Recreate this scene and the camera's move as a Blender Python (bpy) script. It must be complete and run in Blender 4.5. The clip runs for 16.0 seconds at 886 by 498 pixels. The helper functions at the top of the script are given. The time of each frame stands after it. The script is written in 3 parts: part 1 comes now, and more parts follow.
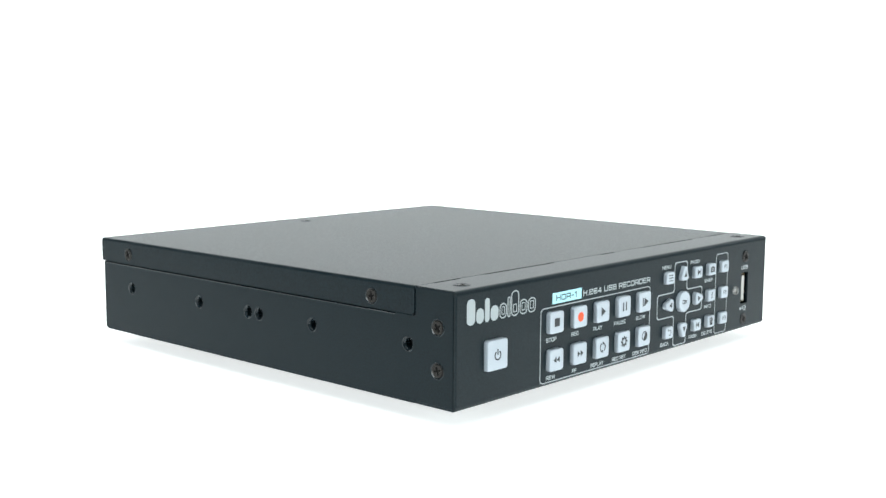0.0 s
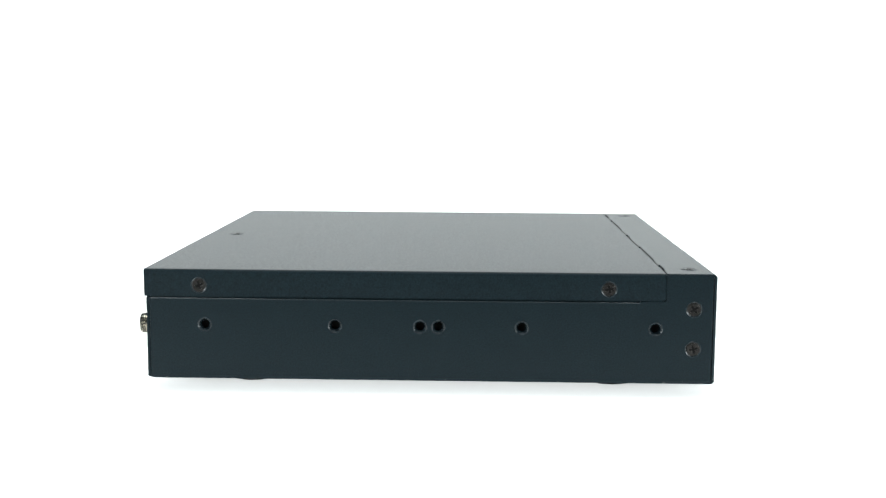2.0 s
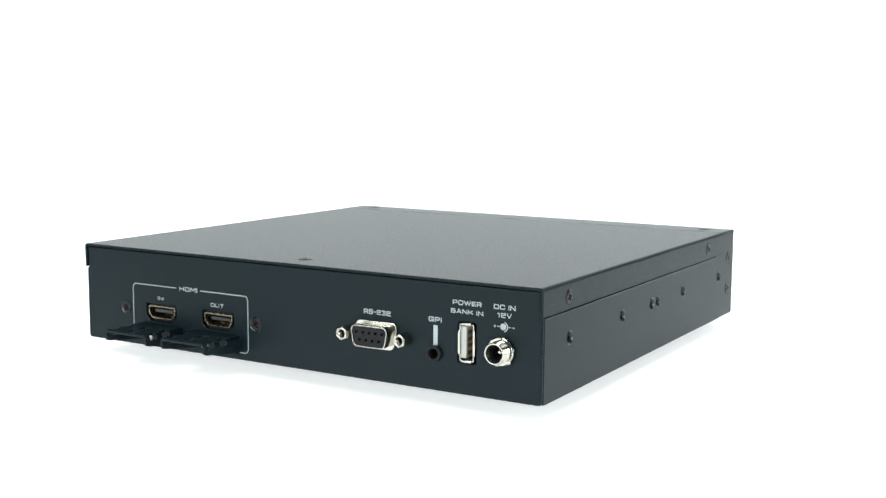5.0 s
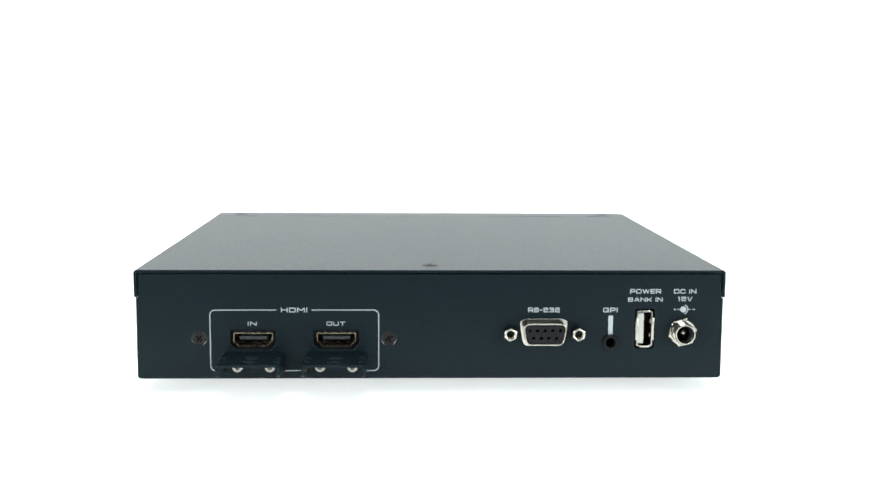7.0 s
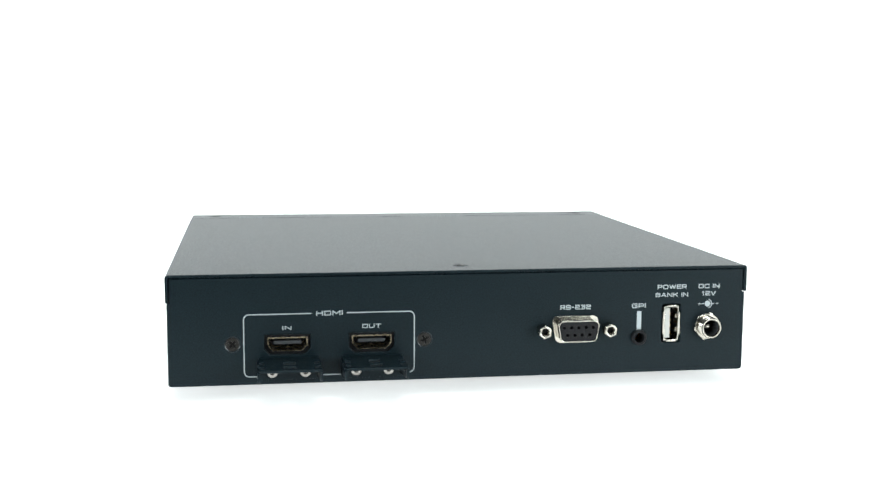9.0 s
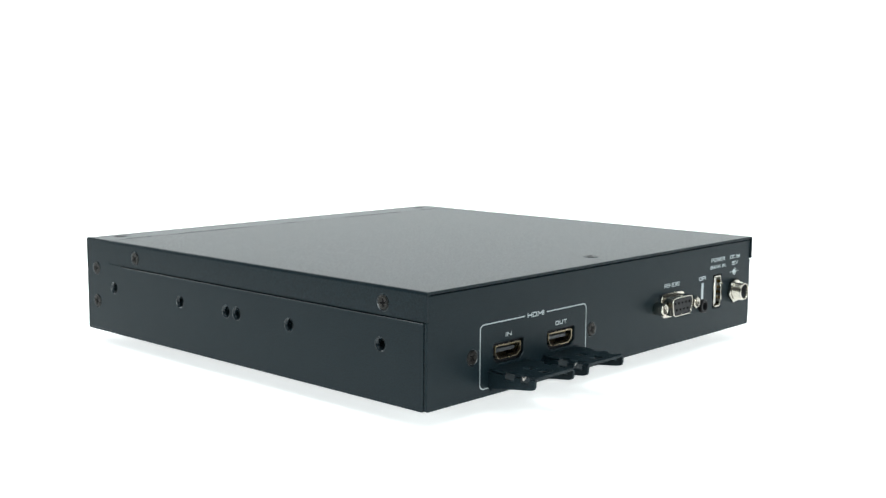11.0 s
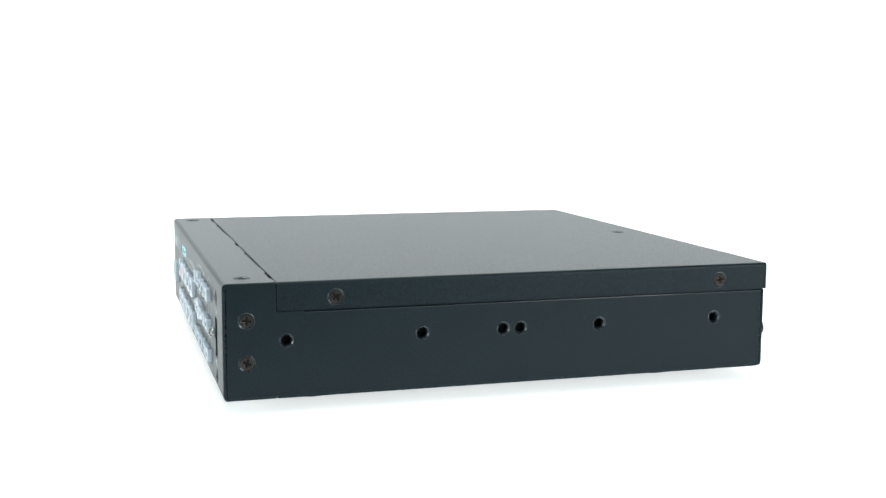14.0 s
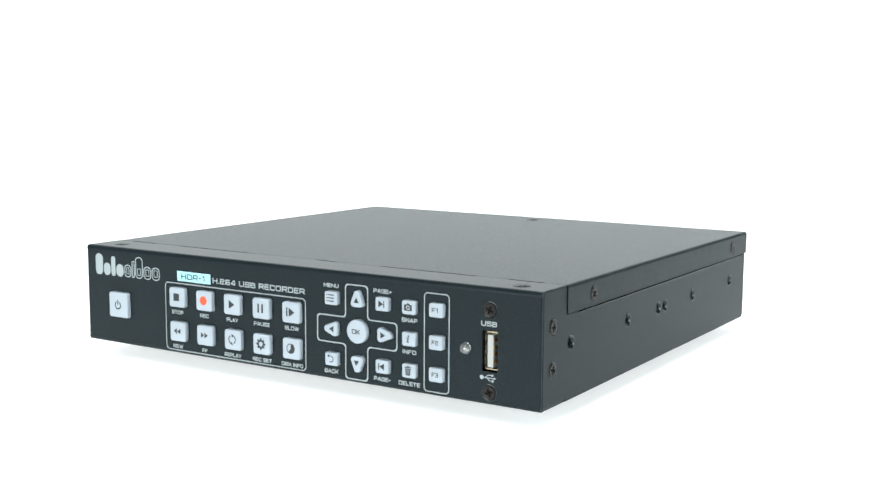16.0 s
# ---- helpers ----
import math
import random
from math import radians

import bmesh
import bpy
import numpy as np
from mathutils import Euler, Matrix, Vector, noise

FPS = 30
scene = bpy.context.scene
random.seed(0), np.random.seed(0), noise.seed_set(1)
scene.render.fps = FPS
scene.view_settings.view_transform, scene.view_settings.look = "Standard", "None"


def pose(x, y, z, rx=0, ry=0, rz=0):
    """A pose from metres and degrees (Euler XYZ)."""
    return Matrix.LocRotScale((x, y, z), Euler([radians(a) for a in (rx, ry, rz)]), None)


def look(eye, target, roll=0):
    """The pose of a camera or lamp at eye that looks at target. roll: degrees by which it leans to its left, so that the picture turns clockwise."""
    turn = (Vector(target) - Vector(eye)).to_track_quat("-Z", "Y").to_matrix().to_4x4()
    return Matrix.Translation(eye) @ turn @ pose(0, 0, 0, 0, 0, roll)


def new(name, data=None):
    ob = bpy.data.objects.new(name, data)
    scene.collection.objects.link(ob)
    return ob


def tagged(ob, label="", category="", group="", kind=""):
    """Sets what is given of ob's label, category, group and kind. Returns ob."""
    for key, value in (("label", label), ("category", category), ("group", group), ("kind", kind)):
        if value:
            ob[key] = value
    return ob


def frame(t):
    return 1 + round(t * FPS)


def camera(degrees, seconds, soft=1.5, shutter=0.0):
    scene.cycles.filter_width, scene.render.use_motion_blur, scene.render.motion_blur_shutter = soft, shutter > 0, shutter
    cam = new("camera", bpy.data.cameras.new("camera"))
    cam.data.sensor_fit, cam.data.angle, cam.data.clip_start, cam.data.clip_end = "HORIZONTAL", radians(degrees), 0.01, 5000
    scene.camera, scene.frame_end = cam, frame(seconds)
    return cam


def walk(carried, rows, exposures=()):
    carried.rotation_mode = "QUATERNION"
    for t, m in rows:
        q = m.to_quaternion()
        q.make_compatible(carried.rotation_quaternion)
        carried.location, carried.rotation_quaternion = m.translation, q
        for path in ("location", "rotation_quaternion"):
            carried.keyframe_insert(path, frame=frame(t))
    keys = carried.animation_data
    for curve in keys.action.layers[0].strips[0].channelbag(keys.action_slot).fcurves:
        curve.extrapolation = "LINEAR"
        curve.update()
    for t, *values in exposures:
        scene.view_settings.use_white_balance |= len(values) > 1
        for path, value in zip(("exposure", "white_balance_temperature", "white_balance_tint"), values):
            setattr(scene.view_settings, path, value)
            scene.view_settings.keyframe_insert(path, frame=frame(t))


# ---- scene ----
# A locked-off product shot: a small video recorder turns on a white studio sweep.
cam = camera(41.14, 16.0, soft=1.5)
EYE = pose(0, -0.5262, 0.10997, 90 - 7.534, 0, -0.499) @ pose(0, 0, 0, 0, 0, 0.3605)
walk(cam, [(0.0, EYE), (16.0, EYE)])

# ---- light ----
world = bpy.data.worlds.new("studio_world")
scene.world = world
world.use_nodes = True
world.node_tree.nodes["Background"].inputs["Color"].default_value = (0.9, 0.95, 1.0, 1)
world.node_tree.nodes["Background"].inputs["Strength"].default_value = 0.05
scene.view_settings.exposure = 0.0


def softbox(name, eye, target, sx, sy, watts, colour):
    data = bpy.data.lights.new(name, "AREA")
    data.shape, data.size, data.size_y = "RECTANGLE", sx, sy
    data.energy, data.color = watts, colour
    ob = new(name, data)
    ob.matrix_basis = look(eye, target)
    return ob


softbox("overhead_softbox", (0, 0.0, 1.7), (0, 0.0, 0), 0.9, 0.7, 21, (0.88, 0.98, 1.0))
softbox("front_softbox", (0, -0.95, 1.25), (0, 0, 0.02), 1.6, 0.4, 3.5, (0.88, 0.98, 1.0))
softbox("key_softbox", (-0.98, -0.98, 0.29), (0, 0, 0.06), 0.75, 0.5, 13.2, (0.88, 0.98, 1.0))
softbox("fill_softbox", (0.98, -0.98, 0.29), (0, 0, 0.06), 0.75, 0.5, 13.2, (0.88, 0.98, 1.0))
softbox("backdrop_softbox", (-1.5, 1.0, 1.0), (-0.5, 1.9, 0.55), 0.5, 1.0, 14, (0.90, 0.99, 1.0))
softbox("backdrop_softbox", (1.5, 1.0, 1.0), (0.5, 1.9, 0.55), 0.5, 1.0, 14, (0.90, 0.99, 1.0))


# ---- materials ----
def material(name, colour, rough, metal=0.0, speck=0.0, speck_scale=900.0, bump=0.0, bump_scale=900.0,
             wear=0.0, wear_scale=25.0, sheen=0.0, rough_var=0.0, coat=0.0, trans=0.0, ior=1.5, sub=0.0, spread=0.0012, spec=0.5, glow=0.0, relief=0.0002):
    """A surface with fine grain (speck), broad blotches (wear), relief and uneven gloss, in object space."""
    mat = bpy.data.materials.new(name)
    mat.use_nodes = True
    nt = mat.node_tree
    bsdf = nt.nodes["Principled BSDF"]
    bsdf.inputs["Base Color"].default_value = (*colour, 1)
    bsdf.inputs["Roughness"].default_value = rough
    bsdf.inputs["Metallic"].default_value = metal
    bsdf.inputs["Coat Weight"].default_value = coat
    bsdf.inputs["Transmission Weight"].default_value = trans
    bsdf.inputs["IOR"].default_value = ior
    bsdf.inputs["Specular IOR Level"].default_value = spec
    if sub:
        bsdf.inputs["Subsurface Weight"].default_value = sub
        bsdf.inputs["Subsurface Radius"].default_value = (spread, spread, spread)
        bsdf.inputs["Subsurface Scale"].default_value = 1.0
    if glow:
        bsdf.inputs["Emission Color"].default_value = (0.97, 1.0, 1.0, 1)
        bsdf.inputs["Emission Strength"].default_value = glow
    coord = nt.nodes.new("ShaderNodeTexCoord")

    def grain(scale, detail, low, high):
        n = nt.nodes.new("ShaderNodeTexNoise")
        n.inputs["Scale"].default_value, n.inputs["Detail"].default_value = scale, detail
        nt.links.new(coord.outputs["Object"], n.inputs["Vector"])
        r = nt.nodes.new("ShaderNodeMapRange")
        r.inputs["From Min"].default_value, r.inputs["From Max"].default_value = 0.3, 0.7
        r.inputs["To Min"].default_value, r.inputs["To Max"].default_value = low, high
        nt.links.new(n.outputs["Fac"], r.inputs["Value"])
        return n, r

    last = None
    for amount, scale, detail in ((speck, speck_scale, 2.0), (wear, wear_scale, 5.0)):
        if amount:
            _, r = grain(scale, detail, 1 - amount, 1 + amount)
            mix = nt.nodes.new("ShaderNodeVectorMath")
            mix.operation = "SCALE"
            if last is None:
                mix.inputs[0].default_value = colour
            else:
                nt.links.new(last, mix.inputs[0])
            nt.links.new(r.outputs["Result"], mix.inputs["Scale"])
            last = mix.outputs["Vector"]
    if last is not None:
        nt.links.new(last, bsdf.inputs["Base Color"])
    if rough_var:
        _, r = grain(wear_scale * 2.3, 4.0, rough - rough_var, rough + rough_var)
        nt.links.new(r.outputs["Result"], bsdf.inputs["Roughness"])
    if sheen:
        _, r = grain(1200, 3.0, rough - sheen, rough + sheen)
        nt.links.new(r.outputs["Result"], bsdf.inputs["Roughness"])
    if bump:
        n, _ = grain(bump_scale, 3.0, 0, 1)
        b = nt.nodes.new("ShaderNodeBump")
        b.inputs["Strength"].default_value, b.inputs["Distance"].default_value = bump, relief
        nt.links.new(n.outputs["Fac"], b.inputs["Height"])
        nt.links.new(b.outputs["Normal"], bsdf.inputs["Normal"])
    return mat


PAINT = material("powder_coat", (0.0047, 0.0104, 0.0134), 0.37, speck=0.5, speck_scale=2200, bump=0.9, bump_scale=2200, relief=0.00004, sheen=0.05,
                 wear=0.03, wear_scale=60, spec=0.135)
PANEL = material("front_panel_paint", (0.0085, 0.0148, 0.0180), 0.36, speck=0.4, speck_scale=2200, bump=0.9, bump_scale=2200, relief=0.00004,
                 wear=0.03, wear_scale=60, spec=0.15)
# case paint made lighter and glossier, to put highlights on rims and the bead
RIM = material("rim_highlight_paint", (0.007, 0.012, 0.015), 0.22, speck=0.2, speck_scale=2600, spec=0.4, rough_var=0.04, wear_scale=300)
PRINT = material("silk_screen_print", (0.37, 0.41, 0.42), 0.55, speck=0.06, speck_scale=2500)
LABEL = material("pale_blue_print", (0.42, 0.80, 0.90), 0.5, speck=0.02, wear=0.02)
INK = material("dark_ink", (0.02, 0.022, 0.025), 0.55, speck=0.1)
RED = material("orange_red_ink", (0.85, 0.09, 0.02), 0.5, speck=0.04)
RUBBER = material("white_silicone", (0.43, 0.475, 0.52), 0.42, wear=0.02, wear_scale=120, sub=0.3)
SCREW = material("black_oxide_steel", (0.036, 0.034, 0.032), 0.34, metal=1.0, speck=0.3, speck_scale=3000, rough_var=0.06)
NICKEL = material("nickel_plate", (0.52, 0.49, 0.43), 0.16, metal=1.0, wear=0.1, wear_scale=300, rough_var=0.05)
BRONZE = material("dull_gold_plate", (0.42, 0.35, 0.24), 0.28, metal=1.0, wear=0.1, wear_scale=300, rough_var=0.05)
STEEL = material("bright_steel", (0.42, 0.40, 0.37), 0.24, metal=1.0, wear=0.08, wear_scale=300, rough_var=0.06)
GOLD = material("gold_plate", (0.50, 0.30, 0.10), 0.28, metal=1.0, wear=0.05, wear_scale=300)
BLACK = material("black_plastic", (0.008, 0.008, 0.009), 0.4, speck=0.2, rough_var=0.05, spec=0.16)
WHITE = material("white_plastic", (0.46, 0.45, 0.42), 0.45, wear=0.03, wear_scale=200)
GREY = material("grey_plastic", (0.032, 0.035, 0.038), 0.45, wear=0.05, wear_scale=200)
LENS = material("clear_plastic", (0.9, 0.92, 0.92), 0.08, trans=0.85, ior=1.45, wear=0.02)
# rubber of the feet, also painted as shade in screw recesses and holes
FOOT_AND_SHADE = material("black_rubber_and_shade", (0.006, 0.0055, 0.0055), 0.75, speck=0.2, spec=0.08)
# glow added to the sheet, as on a light table: keeps shadows faint
ACRYLIC = material("white_acrylic_added_glow", (0.88, 0.88, 0.87), 0.6, speck=0.01, wear=0.01, wear_scale=3, spec=0.3, glow=0.66)
PLASTER = material("studio_wall_paint", (0.30, 0.31, 0.32), 0.8, speck=0.03, speck_scale=200, wear=0.05, wear_scale=2)
DARKWALL = material("dark_studio_paint", (0.10, 0.10, 0.105), 0.8, speck=0.03, speck_scale=200, wear=0.05, wear_scale=2)

# ---- geometry helpers; shapes are written in millimetres ----
MM = 0.001


def finish(me, mat, angle=32):
    me.set_sharp_from_angle(angle=radians(angle))
    smooth = [max(abs(c) for c in p.normal) < 0.9999 for p in me.polygons]
    me.polygons.foreach_set("use_smooth", smooth)
    me.materials.clear()
    me.materials.append(mat)
    return me


def mesh_of(bm, mat, angle=32):
    bmesh.ops.recalc_face_normals(bm, faces=bm.faces[:])
    me = bpy.data.meshes.new("shape")
    bm.to_mesh(me)
    bm.free()
    me.transform(Matrix.Scale(MM, 4))
    return finish(me, mat, angle)


def curve_mesh(cu, mat, m=None, angle=32):
    ob = bpy.data.objects.new("temporary", cu)
    me = bpy.data.meshes.new_from_object(ob)
    bpy.data.objects.remove(ob)
    bpy.data.curves.remove(cu)
    bm = bmesh.new()
    bm.from_mesh(me)
    bmesh.ops.remove_doubles(bm, verts=bm.verts[:], dist=0.0005)
    bm.to_mesh(me)
    bm.free()
    if m is not None:
        me.transform(m)
    me.transform(Matrix.Scale(MM, 4))
    return finish(me, mat, angle)


def plate(loops, low, high, mat, edge=0.0):
    """A sheet between the heights low and high, bounded by closed loops (the inner ones are holes)."""
    cu = bpy.data.curves.new("outline", "CURVE")
    cu.dimensions, cu.fill_mode = "2D", "BOTH"
    cu.extrude = (high - low) / 2 - edge
    if edge:
        cu.bevel_depth, cu.bevel_resolution, cu.offset = edge, 2, -edge
    for loop in loops:
        s = cu.splines.new("POLY")
        s.points.add(len(loop) - 1)
        for p, (x, y) in zip(s.points, loop):
            p.co = (x, y, 0, 1)
        s.use_cyclic_u = True
    return curve_mesh(cu, mat, Matrix.Translation((0, 0, (low + high) / 2)))


def rounded(points, r, n=5):
    """The corners of a closed outline rounded to the radius r (one number, or one for each corner)."""
    out, k = [], len(points)
    rs = r if isinstance(r, (list, tuple)) else [r] * k
    for i in range(k):
        p = Vector(points[i])
        a, b = Vector(points[i - 1]) - p, Vector(points[(i + 1) % k]) - p
        if rs[i] <= 0:
            out.append(tuple(p))
            continue
        half = a.angle(b) / 2
        t = min(rs[i] / math.tan(half), a.length * 0.49, b.length * 0.49)
        q = t * math.tan(half)
        c = p + (a.normalized() + b.normalized()).normalized() * (q / math.sin(half))
        s, e = p + a.normalized() * t - c, p + b.normalized() * t - c
        turn = s.angle_signed(e)
        for j in range(n + 1):
            w = -turn * j / n
            out.append((c.x + s.x * math.cos(w) - s.y * math.sin(w), c.y + s.x * math.sin(w) + s.y * math.cos(w)))
    return out


def rect(x0, y0, x1, y1):
    return [(x0, y0), (x1, y0), (x1, y1), (x0, y1)]


def rrect(cx, cy, w, h, r, n=5):
    return rounded(rect(cx - w / 2, cy - h / 2, cx + w / 2, cy + h / 2), r, n)


def disc(cx, cy, r, n=24, start=0.0):
    return [(cx + r * math.cos(start + math.tau * i / n), cy + r * math.sin(start + math.tau * i / n)) for i in range(n)]


def inset(points, d):
    """A counter-clockwise outline moved inwards by d, corner by corner."""
    out, k = [], len(points)
    for i in range(k):
        p = Vector(points[i])
        a, b = (p - Vector(points[i - 1])).normalized(), (Vector(points[(i + 1) % k]) - p).normalized()
        na, nb = Vector((-a.y, a.x)), Vector((-b.y, b.x))
        m = (na + nb).normalized()
        out.append(tuple(p + m * (d / max(m.dot(na), 0.2))))
    return out


def ring_line(points, r, width):
    """The two loops of a printed line that runs along an outline with round corners."""
    return [rounded(inset(points, -width / 2), r + width / 2), rounded(inset(points, width / 2), r - width / 2)]


def arc_band(cx, cy, r0, r1, a0, a1, n=16):
    out = [(cx + r1 * math.cos(radians(a0 + (a1 - a0) * i / n)), cy + r1 * math.sin(radians(a0 + (a1 - a0) * i / n))) for i in range(n + 1)]
    return out + [(cx + r0 * math.cos(radians(a1 - (a1 - a0) * i / n)), cy + r0 * math.sin(radians(a1 - (a1 - a0) * i / n))) for i in range(n + 1)]


def lathe(profile, n=24, bm=None, closed=False):
    """A profile of (radius, height) turned about the z axis."""
    bm = bm or bmesh.new()
    rows = []
    for r, z in profile:
        if r < 1e-6:
            rows.append([bm.verts.new((0, 0, z))] * n)
        else:
            rows.append([bm.verts.new((r * math.cos(math.tau * i / n), r * math.sin(math.tau * i / n), z)) for i in range(n)])
    pairs = list(zip(rows, rows[1:])) + ([(rows[-1], rows[0])] if closed else [])
    for a, b in pairs:
        for i in range(n):
            vs = list(dict.fromkeys((a[i], a[(i + 1) % n], b[(i + 1) % n], b[i])))
            if len(vs) > 2:
                bm.faces.new(vs)
    return bm


def extruded(points, axis, low, high, bm=None):
    """A solid of a closed outline drawn across an axis (0, 1 or 2), from low to high along it."""
    bm = bm or bmesh.new()

    def at(p, h):
        return (h, p[0], p[1]) if axis == 0 else (p[0], h, p[1]) if axis == 1 else (p[0], p[1], h)

    a, b = [bm.verts.new(at(p, low)) for p in points], [bm.verts.new(at(p, high)) for p in points]
    k = len(points)
    for i in range(k):
        bm.faces.new((a[i], a[(i + 1) % k], b[(i + 1) % k], b[i]))
    bm.faces.new(a)
    bm.faces.new(b)
    return bm


def block(x0, y0, z0, x1, y1, z1, edge=0.0, bm=None):
    """A box, its edges rounded by edge; added to bm where one is given."""
    tmp = bmesh.new()
    bmesh.ops.create_cube(tmp, size=1)
    bmesh.ops.scale(tmp, vec=(x1 - x0, y1 - y0, z1 - z0), verts=tmp.verts)
    bmesh.ops.translate(tmp, vec=((x0 + x1) / 2, (y0 + y1) / 2, (z0 + z1) / 2), verts=tmp.verts)
    if edge:
        bmesh.ops.bevel(tmp, geom=tmp.edges[:], offset=edge, segments=2, affect="EDGES", profile=0.5)
    if bm is None:
        return tmp
    me = bpy.data.meshes.new("piece")
    tmp.to_mesh(me)
    tmp.free()
    bm.from_mesh(me)
    bpy.data.meshes.remove(me)
    return bm


def joined(meshes, mat):
    """Several meshes of one part made one, each with the material mat."""
    bm = bmesh.new()
    for me in meshes:
        bm.from_mesh(me)
        bpy.data.meshes.remove(me)
    out = bpy.data.meshes.new("shape")
    bm.to_mesh(out)
    bm.free()
    return finish(out, mat)


def moved(me, m):
    me.transform(Matrix.LocRotScale(m.translation * MM, m.to_quaternion(), None))
    return me


def part(name, me, parent, m=None, label=""):
    """Links a mesh (or a bmesh and its material) as one part of a thing; m is its pose in millimetres."""
    if isinstance(me, tuple):
        me = mesh_of(*me)
    me.name = name
    ob = new(name, me)
    ob.parent = parent
    if m is not None:
        ob.matrix_basis = Matrix.LocRotScale(m.translation * MM, m.to_quaternion(), None)
    return tagged(ob, label=label)


# squared capitals: width, then the middle lines of their strokes in a cell one high
GLYPHS = {
    "A": (1.0, [[(0.02, 0), (0.45, 1)], [(0.98, 0), (0.55, 1)], [(0.22, 0.32), (0.78, 0.32)]]),
    "B": (0.95, [[(0, 0), (0, 1)], [(0.1, 1), (0.88, 1), (0.88, 0.54), (0.1, 0.54)], [(0.6, 0.54), (0.95, 0.54), (0.95, 0), (0.1, 0)]]),
    "C": (0.95, [[(0.95, 0.82), (0.95, 1), (0, 1), (0, 0), (0.95, 0), (0.95, 0.18)]]),
    "D": (1.0, [[(0, 0), (0, 1)], [(0.1, 1), (1, 1), (1, 0), (0.1, 0)]]),
    "E": (0.82, [[(0, 0), (0, 1)], [(0.1, 1), (0.82, 1)], [(0.1, 0.52), (0.72, 0.52)], [(0.1, 0), (0.82, 0)]]),
    "F": (0.82, [[(0, 0), (0, 1)], [(0.1, 1), (0.82, 1)], [(0.1, 0.5), (0.72, 0.5)]]),
    "G": (1.0, [[(1, 0.82), (1, 1), (0, 1), (0, 0), (1, 0), (1, 0.5), (0.6, 0.5)]]),
    "H": (1.0, [[(0, 0), (0, 1)], [(1, 0), (1, 1)], [(0.1, 0.52), (0.9, 0.52)]]),
    "I": (0.0, [[(0, 0), (0, 1)]]),
    "K": (0.95, [[(0, 0), (0, 1)], [(0.9, 0.98), (0.3, 0.5)], [(0.35, 0.54), (0.95, 0.02)], [(0.1, 0.52), (0.3, 0.52)]]),
    "L": (0.8, [[(0, 0), (0, 1)], [(0.1, 0), (0.8, 0)]]),
    "M": (1.2, [[(0, 0), (0, 1)], [(1.2, 0), (1.2, 1)], [(0.05, 0.98), (0.58, 0.35)], [(1.15, 0.98), (0.62, 0.35)]]),
    "N": (1.0, [[(0, 0), (0, 1)], [(1, 0), (1, 1)], [(0.05, 0.97), (0.95, 0.03)]]),
    "O": (1.05, [[(0.5, 0), (0, 0), (0, 1), (1.05, 1), (1.05, 0), (0.5, 0)]]),
    "P": (0.95, [[(0, 0), (0, 1)], [(0.1, 1), (0.95, 1), (0.95, 0.4), (0.1, 0.4)]]),
    "R": (0.95, [[(0, 0), (0, 1)], [(0.1, 1), (0.95, 1), (0.95, 0.42), (0.1, 0.42)], [(0.6, 0.38), (0.95, 0.02)]]),
    "S": (0.95, [[(0.95, 0.84), (0.95, 1), (0, 1), (0, 0.53), (0.95, 0.53), (0.95, 0), (0, 0), (0, 0.16)]]),
    "T": (0.95, [[(0, 1), (0.95, 1)], [(0.475, 0), (0.475, 0.9)]]),
    "U": (1.0, [[(0, 1), (0, 0), (1, 0), (1, 1)]]),
    "V": (1.0, [[(0.02, 1), (0.45, 0)], [(0.98, 1), (0.55, 0)]]),
    "W": (1.45, [[(0.02, 1), (0.34, 0.02)], [(0.38, 0.02), (0.7, 0.95)], [(0.75, 0.95), (1.07, 0.02)], [(1.11, 0.02), (1.43, 1)]]),
    "Y": (1.0, [[(0.03, 0.98), (0.48, 0.46)], [(0.97, 0.98), (0.52, 0.46)], [(0.5, 0), (0.5, 0.42)]]),
    "1": (0.5, [[(0.08, 0.88), (0.26, 0.98)], [(0.36, 0), (0.36, 1)]]),
    "2": (0.95, [[(0, 0.84), (0, 1), (0.95, 1), (0.95, 0.53), (0, 0.53), (0, 0), (0.95, 0)]]),
    "3": (0.95, [[(0, 1), (0.92, 1), (0.92, 0.53), (0.3, 0.53)], [(0.6, 0.53), (0.95, 0.53), (0.95, 0), (0, 0)]]),
    "4": (0.95, [[(0.72, 0), (0.72, 1)], [(0.62, 0.98), (0.03, 0.36)], [(0, 0.26), (0.95, 0.26)]]),
    "6": (0.95, [[(0.9, 1), (0, 1), (0, 0), (0.95, 0), (0.95, 0.55), (0.1, 0.55)]]),
    "-": (0.45, [[(0, 0.5), (0.45, 0.5)]]),
    "+": (0.6, [[(0, 0.5), (0.6, 0.5)], [(0.3, 0.2), (0.3, 0.8)]]),
    ".": (0.0, [[(0, 0), (0, 0.06)]]),
    " ": (0.2, []),
}


